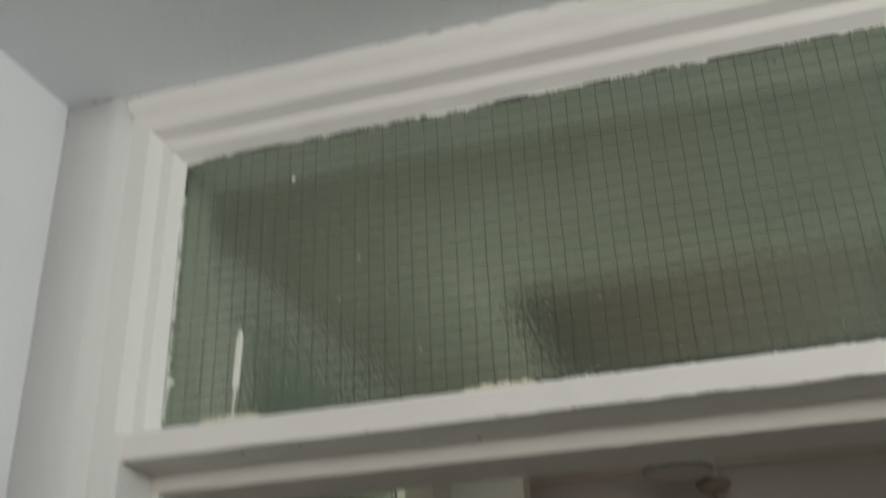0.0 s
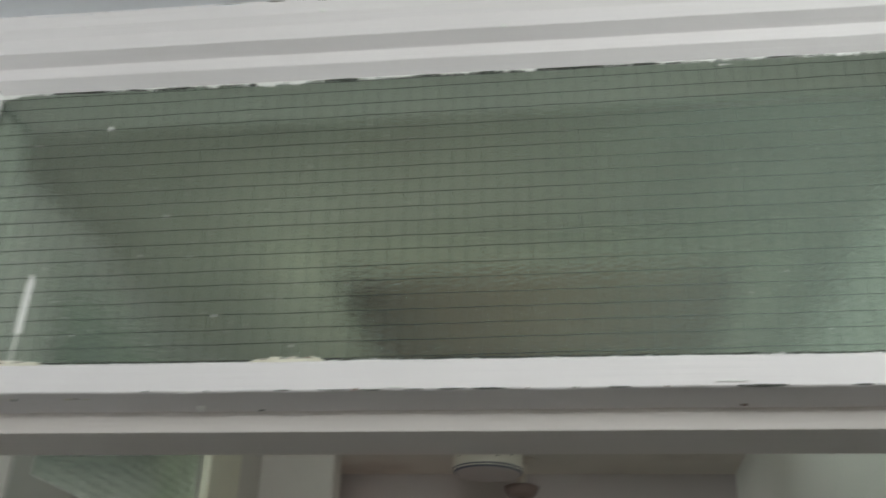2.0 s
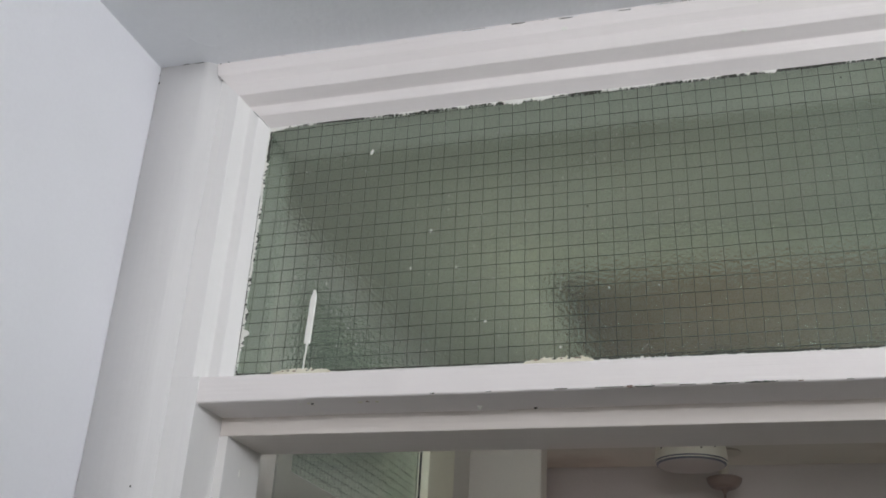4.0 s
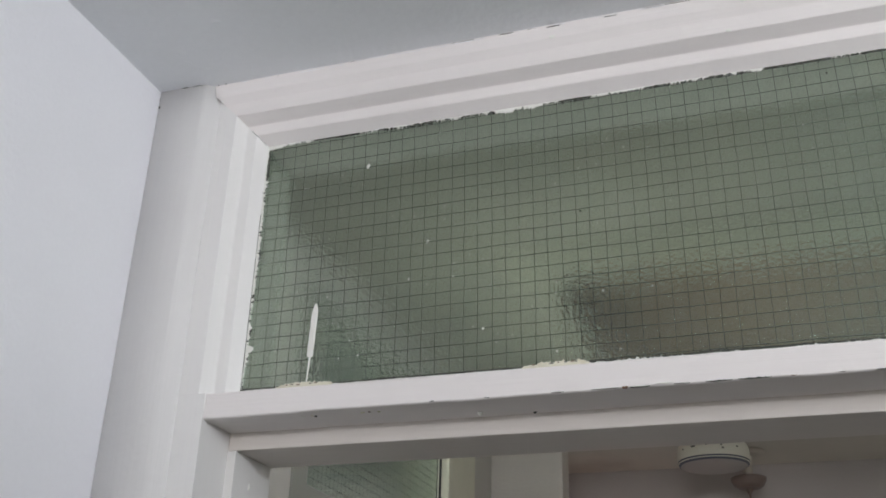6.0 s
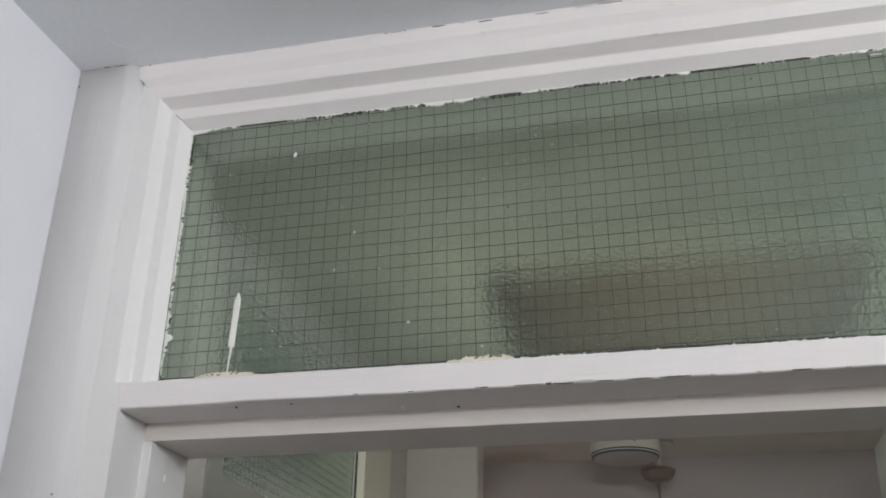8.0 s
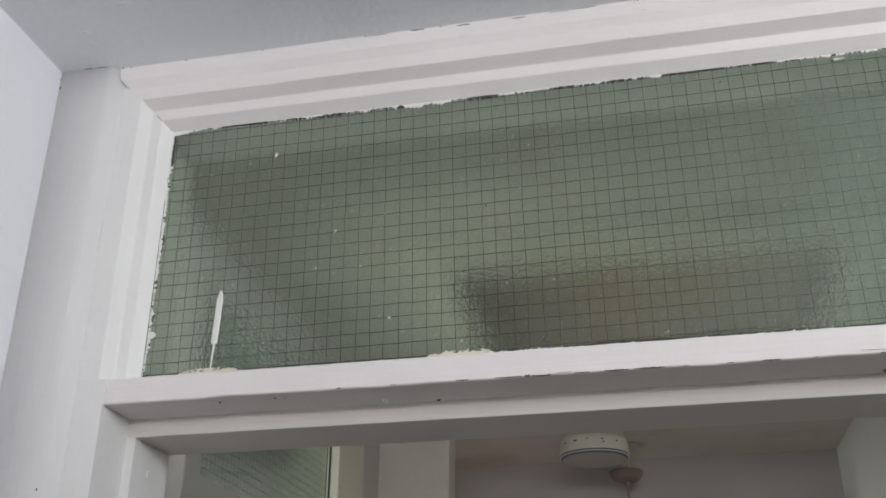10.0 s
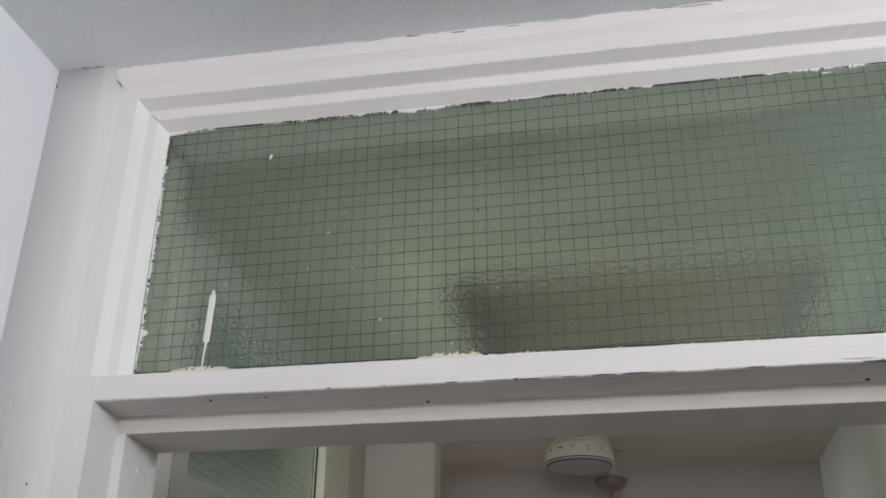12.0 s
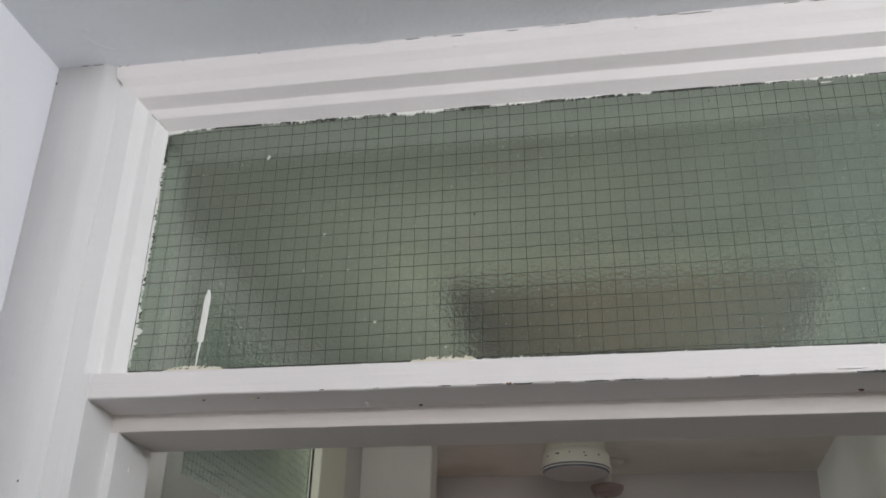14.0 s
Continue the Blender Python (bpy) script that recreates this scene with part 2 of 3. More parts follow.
bm = box((WALL_L - 0.12, ROOM_B - 0.6, -0.1), (ROOM_R + 0.29, WALL_T, 0.0))
solid("floor", bm, CARPET, "brown carpet of the room", "floor")

bm = box((WALL_L - 0.12, ROOM_B - 0.6, CEIL), (ROOM_R + 0.29, 0.0, CEIL + 0.1))
blisters = ((-0.055, -0.095, 0.0028, 0.0006), (-0.061, -0.096, 0.0020, 0.0005), (-0.026, -0.076, 0.003, 0.0005), (0.002, -0.128, 0.0033, 0.0005),
            (-0.006, -0.124, 0.0024, 0.0004), (0.36, -0.24, 0.006, 0.0003), (0.12, -0.16, 0.007, 0.0002))
for x, y, r, h in blisters:
    made = bmesh.ops.create_uvsphere(bm, u_segments=14, v_segments=8, radius=1.0)["verts"]
    for v in made:
        v.co = Vector((x + v.co.x * r * 1.6, y + v.co.y * r, CEIL + v.co.z * h))
# a curved ridge of filler in the corner
ridge = [(-0.060, -0.083), (-0.056, -0.075), (-0.050, -0.0675), (-0.043, -0.063), (-0.034, -0.0605), (-0.022, -0.0605)]
for (x0, y0), (x1, y1) in zip(ridge, ridge[1:]):
    for k in range(4):
        x, y = x0 + (x1 - x0) * k / 4, y0 + (y1 - y0) * k / 4
        for v in bmesh.ops.create_icosphere(bm, subdivisions=1, radius=1.0)["verts"]:
            v.co = Vector((x + v.co.x * 0.0022, y + v.co.y * 0.0016, CEIL + v.co.z * 0.00045))
solid("ceiling", bm, CEILING_PAINT, "pale grey-white painted ceiling with small blisters", "ceiling")

solid("wall_left", box((WALL_L - 0.12, ROOM_B, 0), (WALL_L, -0.0385, CEIL)), WALL_PAINT, "smooth cool white painted plaster wall beside the frame", "wall")
# unseen thick right wall; the deep slot is added so its sill cuts light going down
bm = box((ROOM_R, ROOM_B, 0), (ROOM_R + 0.29, WALL_T, 2.10))
box((ROOM_R, ROOM_B, 2.30), (ROOM_R + 0.29, WALL_T, CEIL), bm=bm)
box((ROOM_R, ROOM_B, 2.10), (ROOM_R + 0.29, -1.5, 2.30), bm=bm)
box((ROOM_R, -0.1, 2.10), (ROOM_R + 0.29, WALL_T, 2.30), bm=bm)
solid("wall_right", bm, GREY_PAINT, "unseen grey wall with an added high slot for a lamp", "wall")
# unseen back wall, grey to hold down bounce; its openings are added for lamps
BACK = ROOM_B - 0.52
bm = box((WALL_L - 0.12, BACK, 0), (0.4, ROOM_B, 2.14))
box((1.1, BACK, 0), (ROOM_R + 0.29, ROOM_B, 2.14), bm=bm)
box((0.4, BACK, 2.0), (1.1, ROOM_B, 2.14), bm=bm)
box((WALL_L - 0.12, BACK, 2.14), (0.08, ROOM_B, 2.325), bm=bm)
box((1.42, BACK, 2.14), (ROOM_R + 0.29, ROOM_B, 2.325), bm=bm)
box((WALL_L - 0.12, BACK, 2.325), (ROOM_R + 0.29, ROOM_B, CEIL), bm=bm)
solid("wall_back", bm, GREY_PAINT, "unseen thick grey wall with added openings for two lamps", "wall")
# partition round the frame: to the left behind the post, and to the right
bm = box((WALL_L - 0.12, -0.0385, 0), (-0.06, WALL_T, CEIL))
box((PANE_X1 + 0.07, -0.02, 0), (ROOM_R, WALL_T, CEIL), bm=bm)
box((-0.06, -0.012, 2.346), (PANE_X1 + 0.07, WALL_T, CEIL), bm=bm)
solid("wall_partition", bm, HALL_PAINT, "painted partition wall round the door frame", "wall")

# ---- door frame with transom ----
door_frame = thing("door_frame", "white gloss painted wooden door frame with a transom light", "door frame", "structure")


def swept(profile, path, closed=False):
    """Sweeps (offset, y) pairs along a path of (point, outward) pairs in the plane of the wall."""
    bm = bmesh.new()
    rows = []
    for (x, z), (ox, oz) in path:
        rows.append([bm.verts.new((x + ox * o, y, z + oz * o)) for o, y in profile])
    for a, b in zip(rows, rows[1:]):
        for i in range(len(profile) - 1):
            bm.faces.new((a[i], a[i + 1], b[i + 1], b[i]))
        bm.faces.new((a[0], b[0], b[-1], a[-1]))
    bm.faces.new(rows[0])
    bm.faces.new(rows[-1])
    return bm


def smooth_profile(keys, radius=0.0009):
    """Rounds the corners of a profile a little, as coats of paint do."""
    out = [keys[0]]
    for p, q, r in zip(keys, keys[1:], keys[2:]):
        p, q, r = Vector(p), Vector(q), Vector(r)
        a = min(radius, 0.4 * (p - q).length, 0.4 * (r - q).length)
        s, e = q + (p - q).normalized() * a, q + (r - q).normalized() * a
        out += [tuple(s), tuple((s + 2 * q + e) / 4), tuple(e)]
    return out + [keys[-1]]


MOULD = [(0.0, 0.004), (0.0, -0.0035), (0.0088, -0.0145), (0.0195, -0.0155), (0.0222, -0.0215), (0.0262, -0.0287), (0.0400, -0.0290), (0.0490, -0.0340), (0.0650, -0.0350)]


def moulding(limit, flat=-1.0):
    keys = [(o, max(y, flat)) for o, y in MOULD if o < limit] + [(limit, max(MOULD[-1][1], flat))]
    return smooth_profile(keys) + [(limit, 0.004)]


def finely(a, b, n, outward, wave, seed):
    """Stations along a moulding that waver by a fraction of a millimetre."""
    out = []
    for i in range(n + 1):
        s = i / n
        x, z = a[0] + s * (b[0] - a[0]), a[1] + s * (b[1] - a[1])
        w = wave * fbm(s * 9, seed, 2)
        o = outward(s)
        out.append(((x + w * (o[0] != 0), z + w * (o[1] != 0)), o))
    return out


TOP_O = CEIL - PANE_Z1
SIDE_O = 0.047
head = swept(moulding(TOP_O), [((0.0, PANE_Z1), (-1.0, 1.0))] + finely((0.004, PANE_Z1), (PANE_X1 - 0.004, PANE_Z1), 60, lambda s: (0, 1.0), 0.0004, 2) + [((PANE_X1, PANE_Z1), (1.0, 1.0))])
for v in head.verts:
    v.co.x = max(min(v.co.x, PANE_X1 + SIDE_O + 0.0045), -SIDE_O - 0.0045)
part("head_moulding", head, WHITE_GLOSS, door_frame, "white moulded head trim with thick old paint")
for side, x in ((-1, 0.0), (1, PANE_X1)):
    bm = swept(moulding(SIDE_O, -0.0288), [((x, 2.0569), (side, 0.0))] + finely((x, PANE_Z0), (x, PANE_Z1 - 0.004), 24, lambda s: (side, 0.0), 0.0004, 3 + side) + [((x, PANE_Z1), (side, 1.0))])
    part("side_moulding", bm, WHITE_UPRIGHT, door_frame)
# posts at both sides, rounded towards the opening
for side, x in ((-1, -SIDE_O), (1, PANE_X1 + SIDE_O)):
    outer = WALL_L + 0.0005 if side < 0 else x + 0.06
    prof = [(x, 0.0), (x, -0.0290), (x + side * 0.0008, -0.0305), (x + side * 0.0095, -0.0385), (x + side * 0.0120, -0.0402), (x + side * 0.0155, -0.0410), (x + side * 0.020, -0.0412), (outer, -0.0412), (outer, 0.0)]
    bm = bmesh.new()
    rows = [[bm.verts.new((px + 0.0006 * fbm(z * 6, 11, 2), py, z)) for px, py in prof] for z in [i * (CEIL + 0.002) / 40 for i in range(41)]]
    for a, b in zip(rows, rows[1:]):
        for i in range(len(prof)):
            bm.faces.new((a[i], a[(i + 1) % len(prof)], b[(i + 1) % len(prof)], b[i]))
    bm.faces.new(rows[0]), bm.faces.new(rows[-1])
    bm.normal_update()
    for f in bm.faces:
        f.smooth = len(f.verts) == 4 and abs(f.normal.z) < 0.5
    part("post", bm, POST_PAINT, door_frame, "broad grey-white painted post")
JAMB = -0.0195
for side, x in ((-1, JAMB), (1, PANE_X1 + 0.0195)):
    far = x + side * 0.0405
    lo, hi = min(x, far), max(x, far)
    part("jamb", box((lo, -0.0285, 0), (hi, WALL_T - 0.003, 2.0575), 0.0004), WHITE_UPRIGHT, door_frame)
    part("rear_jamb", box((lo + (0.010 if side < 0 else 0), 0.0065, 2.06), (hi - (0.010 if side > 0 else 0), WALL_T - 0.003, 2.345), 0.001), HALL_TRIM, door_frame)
    s0, s1 = (x - side * 0.0085, x + side * 0.001)
    part("door_stop", box((min(s0, s1), 0.0205, 0), (max(s0, s1), WALL_T - 0.0012, RAIL_Z - 0.0163), 0.0008), WHITE_UPRIGHT, door_frame)
# transom rail, its underside worn by chips
bm = bmesh.new()
prof = smooth_profile([(-0.002, 2.0595), (-0.0258, 2.0575), (-0.0276, 2.0555), (-0.0276, RAIL_Z + 0.001), (-0.0258, RAIL_Z), (WALL_T - 0.003, RAIL_Z), (WALL_T - 0.003, 2.0595)], 0.0008)
X0, X1 = JAMB - 0.001, PANE_X1 + 0.0205
rows = []
for i in range(161):
    x = X0 + (X1 - X0) * i / 160
    rows.append([bm.verts.new((x, y + (0.0003 * fbm(x * 14, 5) if y < -0.02 else 0), z + (0.0006 * fbm(x * 22, 8) if y < -0.02 and z < 2.04 else 0.0005 * fbm(x * 12, 9) if y < -0.02 else 0))) for y, z in prof])
for a, b in zip(rows, rows[1:]):
    for i in range(len(prof)):
        bm.faces.new((a[i], a[(i + 1) % len(prof)], b[(i + 1) % len(prof)], b[i]))
bm.faces.new(rows[0]), bm.faces.new(rows[-1])
rail = part("transom_rail", bm, WHITE_GLOSS, door_frame, "white transom rail with chipped lower edge")
# the stop's colour carries the shade that the rail would throw on it
part("head_stop", box((JAMB, 0.0205, RAIL_Z - 0.0165), (PANE_X1 + 0.012, WALL_T - 0.001, RAIL_Z + 0.001), 0.0012), SHADED_WHITE, door_frame, "white head stop with the rail's shade in its colour")
part("rear_head", box((JAMB, 0.0065, 2.338), (PANE_X1 + 0.02, WALL_T - 0.003, 2.3455), 0.001), WHITE_GLOSS, door_frame)

# chips and flakes along the rail
random.seed(4)


def sliver(x0, x1, y, z, height, seed):
    n = max(6, int((x1 - x0) / 0.0012))
    return ribbon(n, lambda s: -height * (0.5 + 0.5 * abs(fbm(s * 7, seed))) * math.sin(math.pi * s) ** 0.5, lambda s: height * (0.3 + abs(fbm(s * 9, seed + 3))) * math.sin(math.pi * s) ** 0.5,
                  lambda s, d, h: (x0 + s * (x1 - x0), y - h, z + d), 0.0004)


CHIPS = ((0.190, 0.196, 0.0006, DIRT), (0.236, 0.243, 0.0003, DIRT), (0.2905, 0.3035, 0.0008, DIRT), (0.322, 0.3465, 0.0005, DIRT), (0.3465, 0.3530, 0.0013, BARE_WOOD),
         (0.3525, 0.3700, 0.0016, DIRT), (0.3855, 0.400, 0.0006, DIRT), (0.409, 0.4310, 0.0009, DIRT), (0.4325, 0.4585, 0.0010, DIRT), (0.470, 0.476, 0.0004, BARE_WOOD),
         (0.503, 0.510, 0.0004, DIRT), (0.528, 0.545, 0.0009, DIRT), (0.566, 0.572, 0.0004, BARE_WOOD), (0.614, 0.650, 0.0016, DIRT), (0.690, 0.705, 0.0010, DIRT))
for n, (x0, x1, h, mat) in enumerate(CHIPS):
    part("chip", sliver(x0, x1, -0.0277, RAIL_Z + 0.0008, h, 20 + n), mat, rail, "dark chip in the paint")
for x0, x1, z, h in ((0.3540, 0.3690, RAIL_Z + 0.0011, 0.0009), (0.600, 0.625, RAIL_Z + 0.004, 0.0012), (0.372, 0.388, RAIL_Z + 0.0022, 0.0012)):
    part("paint_flake", sliver(x0, x1, -0.0284, z, h, x0 * 90), PAINT_SPILL, rail, "lifted flake of white paint")
DROPS = ((0.224, 0.006, 0.0035, 0.0042, PAINT_SPILL), (0.268, 0.017, 0.0022, 0.0015, DIRT), (0.072, -0.015, 0.0030, 0.0009, PAINT_SPILL), (0.083, -0.014, 0.0016, 0.0012, DIRT), (0.080, -0.015, 0.0022, 0.0008, PUTTY),
         (0.126, -0.014, 0.0034, 0.0008, PUTTY), (0.133, -0.015, 0.0018, 0.0007, BARE_WOOD), (0.141, -0.014, 0.0024, 0.0009, PUTTY), (0.625, 0.013, 0.0030, 0.0014, BARE_WOOD), (0.537, 0.017, 0.0026, 0.0010, PAINT_SPILL))
for n, (x, y, r, drop, mat) in enumerate(DROPS):
    bm = bmesh.new()
    made = bmesh.ops.create_icosphere(bm, subdivisions=2, radius=1.0)["verts"]
    for v in made:
        k = 1 + 0.5 * fbm(v.co.x * 2 + v.co.y * 3, n)
        v.co = Vector((x + v.co.x * r * k * 0.7, y + v.co.y * r * k * 0.45, RAIL_Z + v.co.z * drop))
    part("paint_drop", bm, mat, rail, "hardened drop on the underside")

bm = ribbon(14, lambda s: -0.0013 * (1.15 - s), lambda s: 0.0013 * (1.15 - s), lambda s, d, h: (-0.0112 + h, 0.050 + d, 1.988 + 0.006 * s), 0.0012)
part("paint_drip", bm, PAINT_SPILL, door_frame, "small run of paint on the stop")

# cracks where the frame meets ceiling and wall, and the open mitre
for n in range(9):
    x0 = 0.02 + n * 0.085 + random.uniform(-0.012, 0.012)
    part("crack", sliver(x0, x0 + random.uniform(0.006, 0.04), -0.0349, CEIL - 0.0008, random.uniform(0.0001, 0.0002), 50 + n), DIRT, door_frame, "hairline crack under the ceiling")
for n in range(26):
    x0 = random.uniform(-0.03, 0.74)
    part("paint_flake", sliver(x0, x0 + random.uniform(0.008, 0.035), -0.0352, CEIL - random.uniform(0.0010, 0.0026), random.uniform(0.0002, 0.0006), 130 + n), CEILING_PAINT if n % 3 else DIRT, door_frame, "ragged edge of ceiling paint")
for x0, x1 in ((-0.0495, -0.0465), (-0.0405, -0.0375), (-0.088, -0.078)):
    part("crack", sliver(x0, x1, -0.0418 if x0 < -0.05 else -0.0356, CEIL - 0.0006, 0.0005, x0 * 50), DIRT, door_frame)
part("crack", sliver(-0.075, -0.062, -0.0415, CEIL - 0.0009, 0.0004, 71), DIRT, door_frame)
bm = tube([(-0.0005 - o, y - 0.0003, PANE_Z1 + o) for o, y in ((0.001, -0.0050), (0.0045, -0.0092), (0.0086, -0.0143), (0.0140, -0.0151))], 0.00028, 5)
part("mitre_gap", bm, DIRT, door_frame, "dark open mitre joint")
for x, y, z, r in ((-0.1118, -0.0405, 2.3765, 0.0016), (-0.1115, -0.0412, 2.366, 0.0009), (-0.060, -0.0413, 1.96, 0.0007)):
    bm = bmesh.new()
    for v in bmesh.ops.create_icosphere(bm, subdivisions=2, radius=1.0)["verts"]:
        v.co = Vector((x + v.co.x * r, y + v.co.y * 0.0006, z + v.co.z * r * 1.7))
    part("nail_hole", bm, DIRT, door_frame, "small dark nail hole")
for x, y, z, r in ((0.455, -0.0290, PANE_Z1 + 0.0268, 0.0026), (0.56, -0.008, PANE_Z1 + 0.0055, 0.0012), (0.09, -0.0125, PANE_Z1 + 0.009, 0.0009), (0.30, -0.034, PANE_Z1 + 0.050, 0.003), (0.47, -0.034, PANE_Z1 + 0.052, 0.003)):
    bm = bmesh.new()
    for v in bmesh.ops.create_icosphere(bm, subdivisions=2, radius=1.0)["verts"]:
        v.co = Vector((x + v.co.x * r, y + v.co.y * 0.0009, z + v.co.z * r * 0.7))
    part("paint_lump", bm, PAINT_SPILL if r > 0.0012 else HALL_TRIM, door_frame, "small lump in the paint")

# ---- transom pane ----
window = thing("window_1", "wired obscure glass transom pane with paint-smeared edges", "window", "structure")
GRID, LEAN = 0.0127, 0.012


def slab(x0, x1, z0, z1, y0=-0.003, y1=0.003):
    bm = box((x0, y0, z0), (x1, y1, z1))
    bm.normal_update()
    for f in bm.faces:
        f.material_index = 1 if f.normal.y > 0.5 else 0
    return bm


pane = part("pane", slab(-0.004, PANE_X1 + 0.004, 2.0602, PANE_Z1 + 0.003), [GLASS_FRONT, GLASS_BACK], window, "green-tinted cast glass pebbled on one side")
pane.visible_shadow = False


def wire_mesh(length, seed, n, thick):
    pts = [(i / n * length, 0.00012 * fbm(i * 0.7, seed + 9, 2), 0.00055 * fbm(i * 0.62, seed, 3)) for i in range(n + 1)]
    return finish(tube(pts, thick, 5), "wire", WIRE)


long_wires = [wire_mesh(PANE_X1 + 0.004, s, 62, 0.00034) for s in range(7)]
short_wires = [wire_mesh(PANE_Z1 - 2.0602 + 0.002, s + 20, 21, 0.00026) for s in range(6)]
random.seed(8)
for j in range(-1, 20):
    # a wire leans a little against the frame
    z = PANE_Z0 + 0.003 + (18.66 - j) * GRID + 0.0012 * (random.random() - 0.5)
    if not 2.064 < z < PANE_Z1 - 0.002:
        continue
    ob = part("wire", long_wires[j % 7], None, pane, loc=(-0.002, 0.0, z))
    ob.rotation_euler = (0, -min(LEAN, (PANE_Z1 + 0.001 - z) / PANE_X1), 0)
for k in range(-3, 58):
    x = (k + 3.67) * GRID - 0.0012 + 0.0012 * (random.random() - 0.5)
    if not 0 < x < PANE_X1 + 0.002:
        continue
    ob = part("wire", short_wires[k % 6], None, pane, loc=(x, 0.0, 2.061))
    ob.rotation_euler = (0, -math.pi / 2 - min(LEAN, x / 0.26), 0)

# paint that ran over the glass at its edges
FACE = -0.0031


def top_depth(x):
    d = 0.0012 + 0.0016 * fbm(x * 60, 1) + 0.0013 * fbm(x * 380, 2) + 0.0016 * fbm(x * 900, 3, 2)
    d += 0.0035 * math.exp(-((x - 0.247) / 0.012) ** 2) + 0.0022 * math.exp(-((x - 0.275) / 0.008) ** 2) + 0.003 * math.exp(-(x / 0.012) ** 2)
    if 0.298 < x < 0.328 or 0.48 < x < 0.535 or 0.05 < x < 0.10:
        d *= 0.25
    return max(d, 0.0)


W = PANE_X1
bm = ribbon(2400, lambda s: -top_depth(s * W), lambda s: 0.0035, lambda s, d, h: (s * W, FACE - h, PANE_Z1 + d), 0.0005)
part("paint_fringe", bm, PAINT_SPILL, window, "ragged white paint edge")


def gap_depth(x):
    """Where dirt shows between bead and glass."""
    d = 0.0010 + 0.0008 * fbm(x * 34, 31) + 0.0010 * fbm(x * 420, 32) + 0.0012 * fbm(x * 950, 33, 2)
    for x0, x1, k in ((0.05, 0.10, 0.7), (0.125, 0.238, 1.35), (0.298, 0.328, 1.9), (0.35, 0.47, 1.0), (0.48, 0.535, 0.9), (0.56, 0.60, 0.7)):
        if x0 < x < x1:
            return max(d * k, 0)
    return max(d * 0.35, 0)


bm = ribbon(2400, lambda s: -gap_depth(s * W), lambda s: 0.0018, lambda s, d, h: (s * W, FACE - 0.0001 - h, PANE_Z1 - 0.0008 + d), 0.0003)
part("dirt_line", bm, DIRT, window, "dark gap between bead and glass")


def side_depth(s):
    d = 0.0024 + 0.0014 * fbm(s * 22, 6) + 0.0026 * fbm(s * 110, 7)
    d += 0.006 * math.exp(-((s - 0.17) / 0.012) ** 2)
    return max(d * (0.35 if s > 0.86 else min(1.0, 0.3 + 6 * s)), 0.0)


H = PANE_Z1 - PANE_Z0
bm = ribbon(300, lambda s: -0.003, lambda s: side_depth(s), lambda s, d, h: (d, FACE - h, PANE_Z0 - 0.004 + s * H), 0.0005)
part("paint_fringe", bm, PAINT_SPILL, window)
bm = ribbon(220, lambda s: -0.002, lambda s: max(0.0035 + 0.003 * fbm(s * 22, 41) + 0.001 * fbm(s * 90, 43), 0), lambda s, d, h: (d - 0.001, FACE - 0.00005 - h, PANE_Z0 - 0.004 + s * H), 0.0001)
part("dirt_line", bm, DIRT, window)
bm = ribbon(200, lambda s: 0.0, lambda s: max(0.00055 + 0.0005 * fbm(s * 18, 81), 0) if s < 0.72 else max(0.0008 * fbm(s * 30, 82), 0), lambda s, d, h: (0.0003 - 0.0008 * s + d, FACE - 0.0007 - h, PANE_Z0 - 0.004 + s * H), 0.0001)
part("dirt_line", bm, DIRT, window)
bm = ribbon(1400, lambda s: -0.004, lambda s: 0.0005 + max(0.0012 * fbm(s * 70, 51) + 0.0012 * fbm(s * 330, 52) + 0.0008 * fbm(s * 700, 53, 2), 0) * (1.2 if s > 0.4 else 0.4), lambda s, d, h: (s * W, FACE - h, 2.0652 + d), 0.0004)
part("paint_fringe", bm, PAINT_SPILL, window)
bm = ribbon(300, lambda s: -0.003, lambda s: 0.0006 + max(0.0012 * fbm(s * 30, 61), 0), lambda s, d, h: (s * W, FACE - 0.00005 - h, 2.0665 + d), 0.0001)
part("dirt_line", bm, DIRT, window)


def smear(x0, x1, height, seed):
    n = 60
    return ribbon(n, lambda s: -0.003, lambda s: height * (0.55 + 0.3 * fbm(s * 5, seed) + 0.35 * fbm(s * 28, seed + 1)) * min(1, 7 * s, 7 * (1 - s)) ** 0.7,
                  lambda s, d, h: (x0 + s * (x1 - x0), FACE - 0.0003 - h, 2.0662 + d), 0.0008)


part("putty_smear", smear(0.036, 0.092, 0.0046, 3), PUTTY, window, "yellowed putty smear at the bottom edge")
part("putty_smear", smear(0.262, 0.319, 0.0045, 12), PUTTY, window)
for n, (x, z) in enumerate(((0.047, 2.0672), (0.052, 2.0676), (0.058, 2.0670), (0.070, 2.0672), (0.075, 2.0674), (0.287, 2.0676), (0.293, 2.0680), (0.299, 2.0678), (0.305, 2.0680), (0.308, 2.0678), (0.272, 2.0674))):
    bm = bmesh.new()
    for v in bmesh.ops.create_icosphere(bm, subdivisions=1, radius=1.0)["verts"]:
        v.co = Vector((x + v.co.x * (0.0013 + 0.0006 * (n % 3)), FACE - 0.0010 + v.co.y * 0.0004, z + v.co.z * 0.0007))
    part("dirt_speck", bm, DIRT if n % 2 else BARE_WOOD, window)
